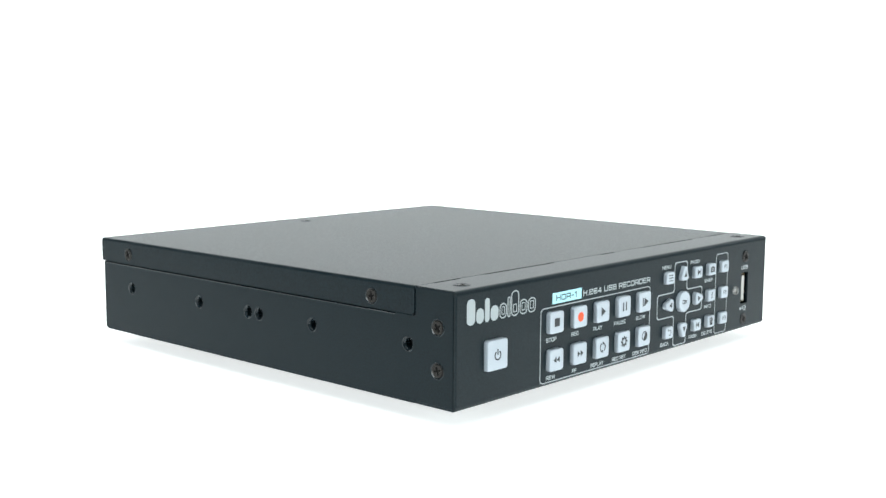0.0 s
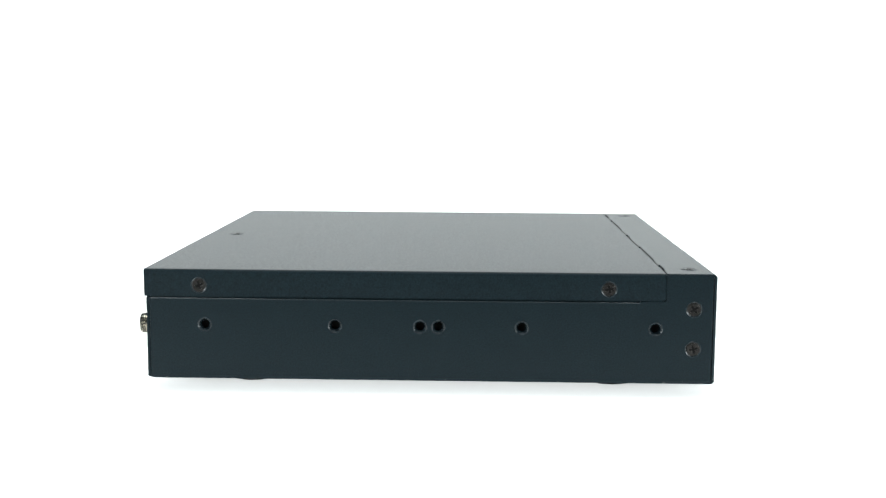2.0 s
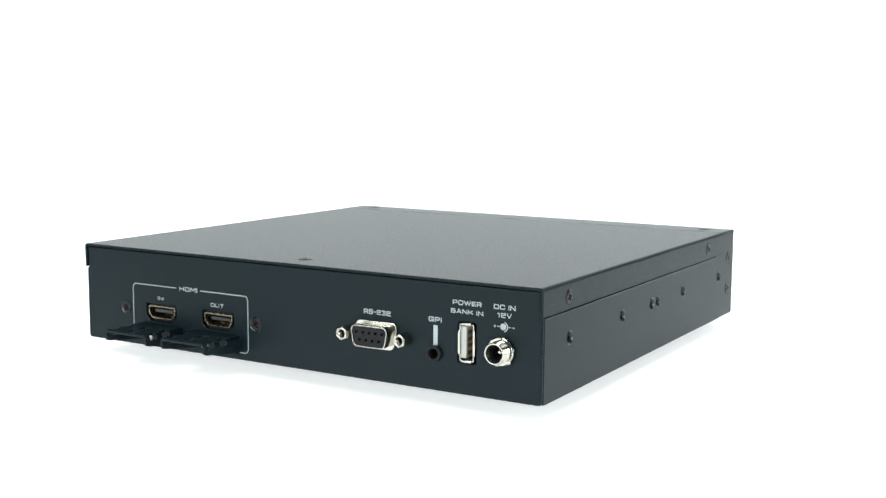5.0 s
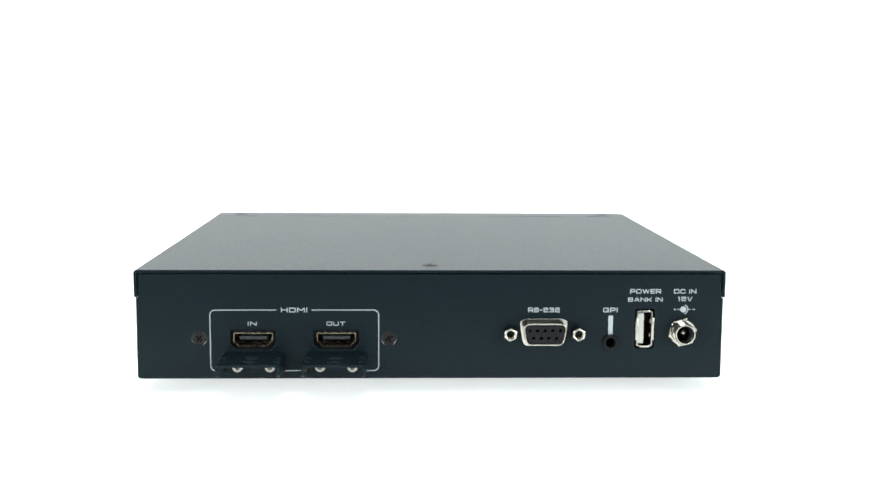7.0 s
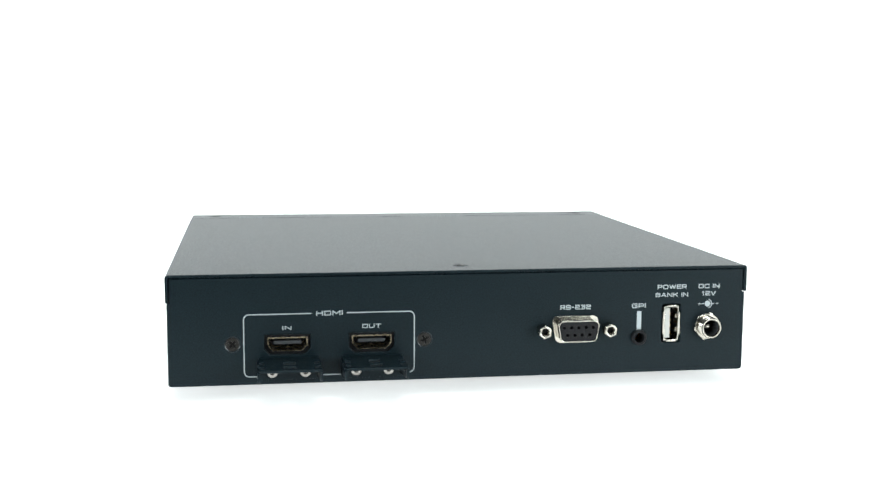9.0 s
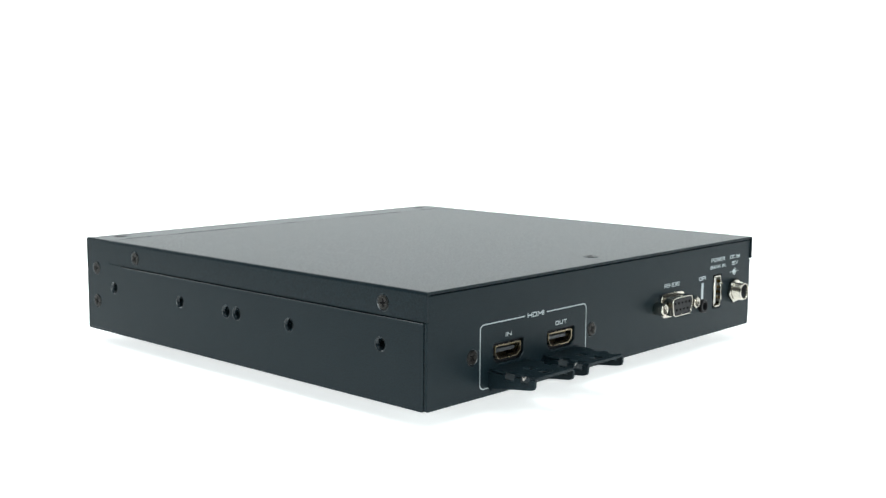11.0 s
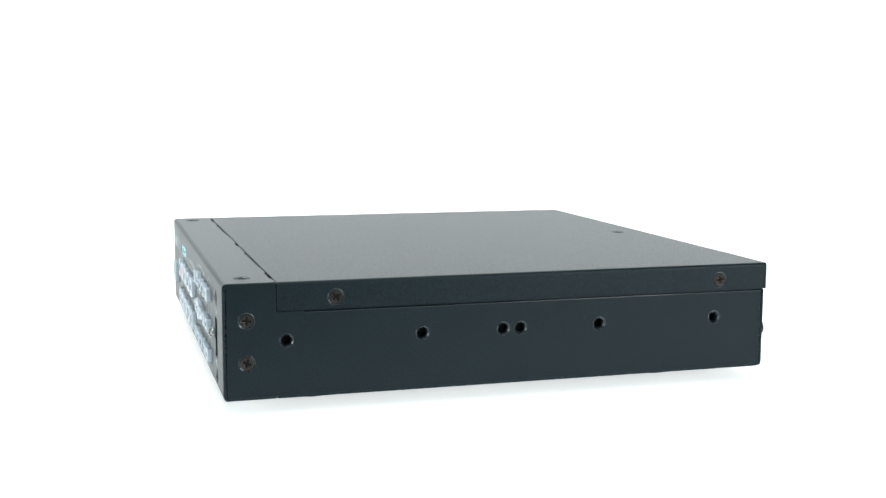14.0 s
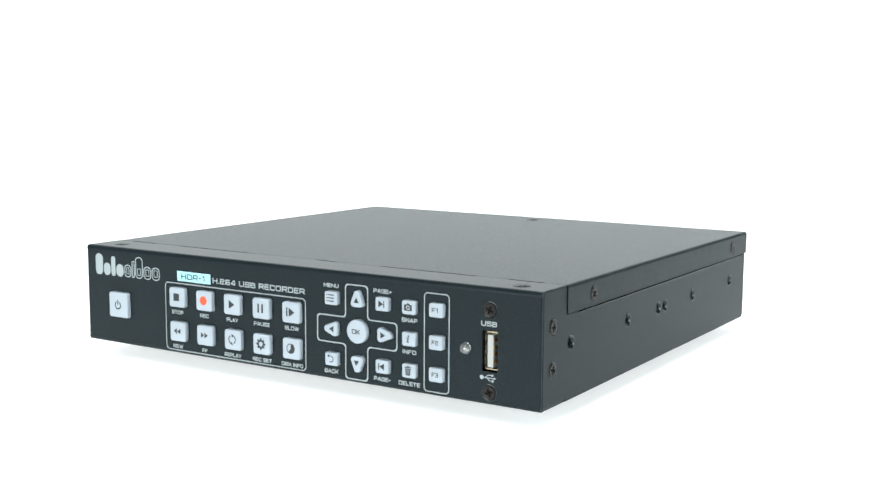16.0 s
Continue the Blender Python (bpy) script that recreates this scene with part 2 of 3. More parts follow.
def stroke(points, r, width):
    """An open printed line with round corners, as one closed loop."""
    k = len(points)
    mid = [points[0]]
    for i in range(1, k - 1):
        p = Vector(points[i])
        a, b = (Vector(points[i - 1]) - p).normalized(), (Vector(points[i + 1]) - p).normalized()
        half = a.angle(b) / 2
        r0, r = r, min(r, 0.45 * math.tan(half) * min((Vector(points[i + d]) - p).length for d in (-1, 1)))
        c = p + (a + b).normalized() * (r / math.sin(half))
        s, e = p + a * (r / math.tan(half)) - c, p + b * (r / math.tan(half)) - c
        turn = -s.angle_signed(e)
        for j in range(7):
            w = turn * j / 6
            mid.append((c.x + s.x * math.cos(w) - s.y * math.sin(w), c.y + s.x * math.sin(w) + s.y * math.cos(w)))
        r = r0
    mid.append(points[-1])
    one, two = [], []
    for i, p in enumerate(mid):
        q0, q1 = Vector(mid[max(i - 1, 0)]), Vector(mid[min(i + 1, len(mid) - 1)])
        d = (q1 - q0).normalized()
        nrm = Vector((-d.y, d.x)) * width / 2
        one.append((p[0] + nrm.x, p[1] + nrm.y))
        two.append((p[0] - nrm.x, p[1] - nrm.y))
    return one + two[::-1]


def words(text, width, height, mat, weight=0.2, low=0.0, high=0.05):
    """Lettering of that width and height round the origin, in squared strokes."""
    cells, x = [], 0.0
    for ch in text:
        w, lines = GLYPHS[ch]
        cells.append((x, lines))
        x += w + 0.2 + weight
    total = x - 0.2 - weight
    up, across = (height - weight * height), (width - weight * height) / max(total, 0.01)
    pieces = []
    for x, lines in cells:
        for i, line in enumerate(lines):
            points = [((x + px - total / 2) * across, (py - 0.5) * up) for px, py in line]
            for end, near in ((0, 1), (-1, -2)):
                way = (Vector(points[end]) - Vector(points[near])).normalized() * weight * height / 2
                points[end] = (points[end][0] + way.x, points[end][1] + way.y)
            step = 0.008 * i
            pieces.append(plate([stroke(points, 0.16 * height, weight * height)], low + step, high + step, mat))
    return joined(pieces, mat)


# ---- the studio ----
def sweep():
    """A white acrylic sheet that runs under the recorder, bends up and closes the background."""
    line = [(-0.25 + 0.2 * i, 0.0) for i in range(7)]
    r, y0, thick = 0.7, 1.1, 0.006
    line += [(y0 + r * math.sin(radians(a)), r - r * math.cos(radians(a))) for a in range(0, 91, 5)]
    line += [(y0 + r, 1.4), (y0 + r, 2.2), (y0 + r + thick, 2.2)]
    under = [(y0 + (r + thick) * math.sin(radians(a)), r - (r + thick) * math.cos(radians(a))) for a in range(90, -1, -5)]
    loop = [(y / MM, z / MM) for y, z in line + under + [(-0.25, -thick)]]
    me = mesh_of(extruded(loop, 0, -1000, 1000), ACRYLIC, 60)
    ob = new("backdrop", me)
    return tagged(ob, "seamless white acrylic sweep with an added glow, under and behind the recorder", "backdrop", kind="structure")


def slab(name, x0, y0, z0, x1, y1, z1, mat, label):
    me = mesh_of(block(x0 / MM, y0 / MM, z0 / MM, x1 / MM, y1 / MM, z1 / MM), mat)
    return tagged(new(name, me), label, name.split("_")[0], kind="structure")


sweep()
slab("floor", -2.2, -2.2, -0.15, 2.2, 2.0, -0.008, DARKWALL, "plain dark studio floor under the sweep")
slab("wall_north", -2.2, 2.0, -0.02, 2.2, 2.1, 2.4, PLASTER, "plain grey studio wall")
slab("wall_south", -2.2, -2.3, -0.10, 2.2, -2.2, 2.4, DARKWALL, "plain dark studio wall behind the camera")
slab("wall_west", -2.3, -2.3, -0.15, -2.2, 2.1, 2.4, DARKWALL, "plain dark studio wall")
slab("wall_east", 2.2, -2.3, -0.10, 2.3, 2.1, 2.4, DARKWALL, "plain dark studio wall")
slab("ceiling", -2.3, -2.3, 2.4, 2.3, 2.1, 2.5, PLASTER, "plain grey studio ceiling")

# ---- the recorder; x to its right, y to its back, z up from the sweep ----
recorder = new("video_recorder")
tagged(recorder, "dark blue-grey metal video recorder turning on a white acrylic sweep", "video recorder")
LIFT = 5.5             # height of the case over the sweep
HX, HY, TOP = 107.9, 103.7, 40.5


def face(side, u=0.0, v=0.0, w=0.0, turn=0.0):
    """The pose on one side of the case: u to the right as one looks at it, v up, w outwards."""
    axes = {"front": ((1, 0, 0), (0, 0, 1), (0, -1, 0), (0, -HY, LIFT)),
            "rear": ((-1, 0, 0), (0, 0, 1), (0, 1, 0), (0, HY - 0.3, LIFT)),
            "left": ((0, -1, 0), (0, 0, 1), (-1, 0, 0), (-HX + 0.3, 0, LIFT)),
            "right": ((0, 1, 0), (0, 0, 1), (1, 0, 0), (HX - 0.3, 0, LIFT)),
            "top": ((1, 0, 0), (0, 1, 0), (0, 0, 1), (0, 0, LIFT + TOP)),
            "under": ((1, 0, 0), (0, -1, 0), (0, 0, -1), (0, 0, LIFT))}[side]
    m = Matrix(axes[:3]).transposed().to_4x4()
    m.translation = axes[3]
    return m @ pose(u, v, w, 0, 0, turn)


# -- buttons: name, centre, size, corner, icon
BIG, SMALL, PROUD = 8.2, 5.6, 1.7
BUTTONS = [("power_button", -87.9, 16.8, 10.6, 10.4, 1.0, "power")]
for i, kind in enumerate(("stop", "record", "play", "pause", "slow")):
    BUTTONS.append((kind + "_button", -54.5 + 14.55 * i, 23.2, BIG, 7.9, 1.1, kind))
for i, kind in enumerate(("rewind", "forward", "replay", "settings", "disk")):
    BUTTONS.append((kind + "_button", -54.4 + 14.55 * i, 9.45, BIG, 7.9, 1.1, kind))
BUTTONS += [("menu_button", 22.5, 30.5, SMALL, 4.9, 0.8, "menu"), ("page_button", 45.05, 30.5, SMALL, 4.9, 0.8, "next"),
         ("snap_button", 56.4, 30.5, SMALL, 4.9, 0.8, "snap"), ("info_button", 56.45, 19.3, SMALL, 5.0, 0.8, "info"),
         ("back_button", 22.5, 8.0, SMALL, 4.9, 0.8, "back"), ("page_button", 45.1, 8.0, SMALL, 4.9, 0.8, "previous"),
         ("delete_button", 56.5, 8.0, SMALL, 5.0, 0.8, "delete")]
BUTTONS += [("function_button", 67.6, 30.6, SMALL, 4.9, 0.8, "F1"), ("function_button", 67.6, 19.3, SMALL, 5.0, 0.8, "F2"),
         ("function_button", 67.65, 8.0, SMALL, 5.0, 0.8, "F3")]
TRI = [(-3.3, -2.7), (3.3, -2.7), (0.9, 3.2), (-0.9, 3.2)]
ARROWS = [("up_button", 34.0, 31.0, 0), ("left_button", 22.6, 19.2, 90), ("right_button", 45.7, 19.4, -90), ("down_button", 34.0, 7.7, 180)]
TRI_UP = rounded(TRI, [1.3, 1.3, 0.9, 0.9], 4)


def turned(points, degrees, cx=0.0, cy=0.0, k=1.0):
    c, s = math.cos(radians(degrees)), math.sin(radians(degrees))
    return [(cx + k * (c * x - s * y), cy + k * (s * x + c * y)) for x, y in points]


# -- front panel: one sheet bent back over the top and under the base
def front_panel():
    holes = [rrect(x, z, w + 0.5, h + 0.5, r + 0.2) for _, x, z, w, h, r, _ in BUTTONS]
    holes += [turned(TRI_UP, a, x, z, 1.08) for _, x, z, a in ARROWS]
    holes += [disc(34.0, 19.4, 4.6, 32), rrect(88.2, 18.6, 6.2, 14.2, 0.6), disc(78.9, 18.6, 1.5)]
    holes += [disc(88.1, z, 1.5) for z in (32.7, 4.4)]
    bend, thick, wide = 1.6, 1.0, 107.55
    flat = moved(plate([rect(-wide + 0.7, bend, wide - 0.7, TOP - bend), *holes], -thick, 0.0, PANEL), face("front"))
    pieces = [flat]
    # the sheet bends back over the top and under the base
    for high in (True, False):
        arc = [(90 * i / 6, r) for r, steps in ((bend, range(7)), (bend - thick, range(6, -1, -1))) for i in steps]
        line = [(-HY + bend - r * math.cos(radians(a)), bend - r * math.sin(radians(a))) for a, r in arc]
        line = [(y, LIFT + (TOP - z if high else z)) for y, z in line]
        pieces.append(mesh_of(extruded(line, 0, -wide + 0.05, wide - 0.05), PANEL))
    # rounded upright edges
    for s in (-1, 1):
        line = [(wide - 0.7, -HY)] + [(wide - 0.5 + 0.5 * math.sin(radians(a)), -HY + 0.5 - 0.5 * math.cos(radians(a))) for a in range(0, 91, 18)]
        line += [(wide, -HY + thick), (wide - 0.7, -HY + thick)]
        pieces.append(mesh_of(extruded([(s * x, y) for x, y in line], 2, LIFT + bend, LIFT + TOP - bend), PANEL))
    # top lip: short gaps and long joggled steps along the seam
    back = -85.6
    line = [(-107.3, -HY + bend), (107.3, -HY + bend), (107.3, back)]
    for a, b, d in ((99.0, 85.5, 0.75), (72.0, 31.5, 0.7), (10.0, 0.5, 0.75), (-31.5, -72.0, 0.7), (-85.5, -99.0, 0.75)):
        line += [(a, back), (a, back - d), (b, back - d), (b, back)]
    line += [(-107.3, back)]
    pieces.append(moved(plate([line, disc(95.5, -95.4, 1.5), disc(-95.5, -95.4, 1.5)], -1.2, 0.0, PAINT), face("top")))
    for s in (-1, 1):
        pieces.append(mesh_of(block(s * 51.75 - 20.3, back - 1.2, LIFT + TOP - 1.7, s * 51.75 + 20.3, back + 0.3, LIFT + TOP - 0.6), PAINT))
    pieces.append(mesh_of(block(-107.2, -HY + bend, LIFT, 107.2, -85.6, LIFT + 1.0), PAINT))
    return joined(pieces, PANEL)


part("front_panel", front_panel(), recorder, label="matt charcoal front panel with silk-screened legends")

# -- sides, rear, base
HOLES = (82.0, 34.3, 3.3, -3.3, -33.6, -82.0)
for side, s in (("left", -1), ("right", 1)):
    line = [(-102.45, 0.9), (-85.4, 0.9), (-85.4, 0.0), (HY - 1.6, 0.0), (HY - 1.6, 29.95), (-76.2, 29.95), (-76.2, 30.45),
            (-85.3, 30.45), (-85.3, TOP - 0.3), (-102.45, TOP - 0.25)]
    line = [(s * y, z) for y, z in line]
    if s < 0:
        line.reverse()
    line = rounded(line, [0.9 if (abs(y) > 101 and z < 0.5) else 0.4 for y, z in line], 4)
    holes = [disc(s * y, 20.2, 2.15, 28) for y in HOLES] + [disc(s * -95.6, z, 1.4, 16) for z in (27.6, 13.0)]
    part("side_panel", plate([line, *holes], -1.2, 0.0, PAINT, 0.3), recorder, face(side), "dark blue-grey powder-coated side panel")
    # bead added along the gap under the cover's skirt, for a highlight line
    y0, y1 = sorted((s * -75.9, s * (HY - 1.9)))
    part("highlight_bead", (block(y0, 29.5, -0.9, y1, 30.02, 0.05, 0.2), RIM), recorder, face(side), "added rounded bead, glossy to show a highlight along the edge")
    # upper flange behind the cover's skirt
    part("flange", (block(-101.8, 27.5, -2.6, 101.8, 39.0, -1.6), PAINT), recorder, face(side))


def d_outline(w, h, r, slope=0.18, n=5):
    """The outline of a D-shaped connector, wider at the top."""
    k = h * slope
    return rounded([(-w / 2 + k, -h / 2), (w / 2 - k, -h / 2), (w / 2, h / 2), (-w / 2, h / 2)], r, n)


def hdmi_outline(w, h, c, r):
    pts = [(-w / 2 + c, -h / 2), (w / 2 - c, -h / 2), (w / 2, -h / 2 + c), (w / 2, h / 2), (-w / 2, h / 2), (-w / 2, -h / 2 + c)]
    return rounded(pts, r, 3)


def shifted(points, dx, dy):
    return [(x + dx, y + dy) for x, y in points]


HDMI = ((-65.3, 14.55), (-34.95, 14.55))
holes = [shifted(hdmi_outline(16.4, 7.2, 2.1, 0.3), x, z) for x, z in HDMI]
holes += [rrect(78.5, 18.7, 7.3, 14.7, 1.0), shifted(d_outline(17.6, 9.4, 1.2), 41.1, 17.5), disc(92.4, 17.5, 3.6), disc(65.8, 13.7, 2.2)]
holes += [disc(x, 15.15, 1.4, 16) for x in (-84.8, -15.7)] + [disc(x, 17.4, 1.6, 16) for x in (28.6, 53.6)]
rear_line = rounded([(-107.45, 0.1), (107.45, 0.1), (107.45, 30.2), (106.7, 30.2), (106.7, 39.15), (-106.7, 39.15), (-106.7, 30.2), (-107.45, 30.2)], [1.2, 1.2, 0.5, 0, 0.4, 0.4, 0, 0.5], 3)
part("rear_panel", plate([rear_line, *holes], -1.2, 0.0, PAINT, 0.42), recorder, face("rear"), "dark blue-grey powder-coated connector panel")
part("base_panel", (block(-106.4, -85.5, LIFT, 106.4, HY - 0.7, LIFT + 1.0, 0.3), PAINT), recorder)


# -- top cover: a sheet bent down over both sides
def top_cover():
    r, t = 1.1, 1.0
    low = 30.55
    outer = [(HX, low), (HX, TOP - r)] + [(HX - r + r * math.cos(radians(a)), TOP - r + r * math.sin(radians(a))) for a in range(15, 91, 15)]
    outer += [(-x, z) for x, z in reversed(outer)]
    inner = [(HX - t, low), (HX - t, TOP - t)]
    inner += [(-x, z) for x, z in reversed(inner)]
    loop = [(x, z + LIFT) for x, z in outer + inner[::-1]]
    bm = extruded(loop, 1, -85.25, HY + 0.2)
    corners = [e for e in bm.edges if all(v.co.y < 0 and v.co.z < LIFT + low + 0.1 for v in e.verts) and abs(e.verts[0].co.y - e.verts[1].co.y) < 0.01]
    bmesh.ops.bevel(bm, geom=corners, offset=1.2, segments=4, affect="EDGES", profile=0.5)
    return bm


part("top_cover", (top_cover(), PAINT), recorder, label="dark blue-grey powder-coated top cover with speckled texture")
part("cover_lip", (block(-105.4, HY - 3.0, LIFT + 38.9, 105.4, HY - 2.0, LIFT + TOP - 0.7, 0.2), PAINT), recorder)

# -- feet
foot = mesh_of(lathe([(0, 0), (9.4, 0), (10.0, 0.5), (9.6, 5.0), (9.0, LIFT + 0.1), (0, LIFT + 0.1)], 32), FOOT_AND_SHADE)
for x in (-77.8, 77.8):
    for y in (-69.0, 69.0):
        part("foot", foot, recorder, pose(x, y, 0), "black rubber foot")


# -- screws
def cross(a, b):
    return [(a, b), (b, b), (b, a), (-b, a), (-b, b), (-a, b), (-a, -b), (-b, -b), (-b, -a), (b, -a), (b, -b), (a, -b)]


def screw_mesh(r, mat):
    rim = lathe([(r + 0.1, 0.0), (r + 0.02, 0.1), (r - 0.1, 0.04), (r - 0.3, 0.02)], 32)
    head = plate([disc(0, 0, r - 0.18, 32), cross(r * 0.62, r * 0.17)], -0.1, 0.3, mat, 0.2)
    return joined([mesh_of(rim, mat), head], mat)


SCREW_MESH = screw_mesh(2.45, SCREW)
# black disc that gives the cross recess its shade
RECESS_SHADE = mesh_of(lathe([(0, 0.04), (1.9, 0.04), (1.9, -0.05), (0, -0.05)], 20), FOOT_AND_SHADE)
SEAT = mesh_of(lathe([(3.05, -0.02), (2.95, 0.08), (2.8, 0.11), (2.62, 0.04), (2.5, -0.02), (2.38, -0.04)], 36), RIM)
SPOTS = []
for side, s in (("left", -1), ("right", 1)):
    SPOTS += [(side, s * 83.7, 34.7, 0.3), (side, s * -64.9, 34.7, 0.3), (side, s * -95.6, 27.6, 0.0), (side, s * -95.6, 13.0, 0.0)]
SPOTS += [("front", 88.1, 32.7, 0.0), ("front", 88.1, 4.4, 0.0), ("rear", -84.8, 15.15, 0.0), ("rear", -15.7, 15.15, 0.0)]
turns = random.Random(4)
for side, u, v, w in SPOTS:
    head = part("screw", SCREW_MESH, recorder, face(side, u, v, w, turns.uniform(0, 90)), "black cross-head screw")
    part("recess_shade", RECESS_SHADE, head)
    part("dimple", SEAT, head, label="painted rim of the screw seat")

# -- sunk screws of the top, each in a painted dimple
SUNK = screw_mesh(1.75, SCREW)
DIMPLE = mesh_of(lathe([(3.1, 0.0), (2.9, 0.16), (2.6, 0.2), (2.2, 0.05), (1.6, 0.02)], 32), PAINT)
for u, v in ((-95.5, -95.4), (95.5, -95.4), (0.5, 91.5)):
    head = part("screw", SUNK, recorder, face("top", u, v, -0.1, turns.uniform(0, 90)), "black cross-head screw sunk in a dimple")
    part("recess_shade", RECESS_SHADE, head, pose(0, 0, 0.02))
    part("dimple", DIMPLE, head, pose(0, 0, 0.1))

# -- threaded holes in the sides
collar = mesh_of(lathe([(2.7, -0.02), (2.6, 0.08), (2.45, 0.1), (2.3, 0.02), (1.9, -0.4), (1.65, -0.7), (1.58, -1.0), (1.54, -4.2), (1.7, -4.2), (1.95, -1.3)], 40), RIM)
# black cap painted as the shade down a threaded hole
BORE_SHADE = mesh_of(lathe([(0, -3.6), (1.6, -3.6), (1.6, -4.0), (0, -4.0)], 20), FOOT_AND_SHADE)
for side in ("left", "right"):
    for y in HOLES:
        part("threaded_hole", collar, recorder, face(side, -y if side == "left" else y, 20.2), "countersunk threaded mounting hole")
for hole in [o for o in recorder.children if o.name.startswith("threaded_hole")]:
    part("bore_shade", BORE_SHADE, hole)


# -- keys and their printed signs
def cap(outline, mat=RUBBER):
    return joined([plate([outline], -3.0, PROUD, mat, 0.45)], mat)


def icon_loops(kind, k):
    """The outlines of the sign on a key, for a key of half-size k."""
    tri = [(-0.34 * k, -0.46 * k), (0.42 * k, 0), (-0.34 * k, 0.46 * k)]
    small = [(-0.22 * k, -0.3 * k), (0.24 * k, 0), (-0.22 * k, 0.3 * k)]
    if kind == "stop":
        return [rect(-0.4 * k, -0.4 * k, 0.4 * k, 0.4 * k)]
    if kind == "record":
        return [disc(0, 0, 0.48 * k, 28)]
    if kind == "play":
        return [tri]
    if kind == "pause":
        return [rect(-0.36 * k, -0.45 * k, -0.16 * k, 0.45 * k), rect(0.16 * k, -0.45 * k, 0.36 * k, 0.45 * k)]
    if kind == "slow":
        return [rect(-0.5 * k, -0.45 * k, -0.34 * k, 0.45 * k), shifted(tri, 0.16 * k, 0)]
    if kind == "rewind":
        return [turned(small, 180, -0.26 * k), turned(small, 180, 0.24 * k)]
    if kind == "forward":
        return [shifted(small, -0.24 * k, 0), shifted(small, 0.26 * k, 0)]
    if kind == "replay":
        head = [(-0.24 * k, 0), (0.0, 0.34 * k), (0.24 * k, 0)]
        return [arc_band(0, 0, 0.38 * k, 0.5 * k, -58, 62), arc_band(0, 0, 0.38 * k, 0.5 * k, 120, 240),
                turned(head, 155, 0.12 * k, 0.5 * k, 0.9), turned(head, -25, -0.12 * k, -0.5 * k, 0.9)]
    if kind == "settings":
        gear = []
        for i in range(8):
            a = math.tau * i / 8
            gear += [((q * math.cos(a + d)) * k, (q * math.sin(a + d)) * k) for q, d in ((0.44, -0.27), (0.6, -0.16), (0.6, 0.16), (0.44, 0.27))]
        return [gear, disc(0, 0, 0.25 * k, 20)]
    if kind == "disk":
        half = [(0.0, 0.0)] + [(0.42 * k * math.cos(radians(a)), 0.42 * k * math.sin(radians(a))) for a in range(-130, 91, 11)]
        return [disc(0, 0, 0.52 * k, 28), disc(0, 0, 0.43 * k, 28), half]
    if kind == "power":
        return [arc_band(0, -0.05 * k, 0.3 * k, 0.43 * k, 125, 415, 24), rect(-0.065 * k, -0.02 * k, 0.065 * k, 0.48 * k)]
    if kind == "menu":
        out = []
        for y in (-0.42, 0.0, 0.42):
            out += [rect(-0.32 * k, (y - 0.07) * k, 0.6 * k, (y + 0.07) * k), rect(-0.6 * k, (y - 0.09) * k, -0.42 * k, (y + 0.09) * k)]
        return out
    if kind == "next":
        return [shifted(tri, -0.1 * k, 0), rect(0.36 * k, -0.46 * k, 0.5 * k, 0.46 * k)]
    if kind == "previous":
        return [turned(tri, 180, 0.1 * k), rect(-0.5 * k, -0.46 * k, -0.36 * k, 0.46 * k)]
    if kind == "snap":
        body = [(-0.6, -0.45), (0.6, -0.45), (0.6, 0.35), (0.25, 0.35), (0.18, 0.52), (-0.18, 0.52), (-0.25, 0.35), (-0.6, 0.35)]
        return [[(x * k, y * k) for x, y in body], disc(0, -0.05 * k, 0.28 * k), disc(0, -0.05 * k, 0.17 * k)]
    if kind == "back":
        return [arc_band(0.02 * k, -0.04 * k, 0.36 * k, 0.47 * k, -120, 120), turned([(-0.22 * k, 0), (0, 0.36 * k), (0.22 * k, 0)], 90, -0.2 * k, 0.4 * k)]
    if kind == "delete":
        out = [[(-0.4 * k, 0.28 * k), (-0.34 * k, -0.6 * k), (0.34 * k, -0.6 * k), (0.4 * k, 0.28 * k)], rect(-0.5 * k, 0.36 * k, 0.5 * k, 0.5 * k), rect(-0.16 * k, 0.52 * k, 0.16 * k, 0.62 * k)]
        return out + [rect((x - 0.035) * k, -0.48 * k, (x + 0.035) * k, 0.18 * k) for x in (-0.18, 0.0, 0.18)]
    return [tri]


CAPS = {}
for name, x, z, w, h, r, kind in BUTTONS:
    if (w, h) not in CAPS:
        CAPS[w, h] = cap(rrect(0, 0, w, h, r, 6))
    key = part(name, CAPS[w, h], recorder, face("front", x, z), "white silicone push button")
    top = pose(-0.15, 0.1, PROUD)
    if kind in ("F1", "F2", "F3"):
        part("lettering", words(kind, 2.6, 1.6, INK, 0.17), key, top, "dark printed letters")
    elif kind == "info":
        stem = [(-0.7, 0.45), (0.35, 0.45), (0.1, -0.95), (0.5, -0.95), (0.45, -1.25), (-0.65, -1.25), (-0.6, -0.95), (-0.35, -0.95), (-0.15, 0.15), (-0.65, 0.15)]
        part("lettering", plate([stem, disc(0.2, 1.0, 0.35, 14)], -0.02, 0.05, INK), key, top, "dark printed letter")
    else:
        k = min(w, h) / 2 * (0.8 if kind == "power" else 0.95 if w > 7 else 1.1)
        part("icon", plate(icon_loops(kind, k), -0.02, 0.05, RED if kind == "record" else INK), key, top, "orange-red dot" if kind == "record" else "dark printed sign")
arrow_cap = cap(TRI_UP)
arrow_sign = plate([[(-1.15, -0.95), (1.15, -0.95), (0, 1.15)]], -0.02, 0.05, INK)
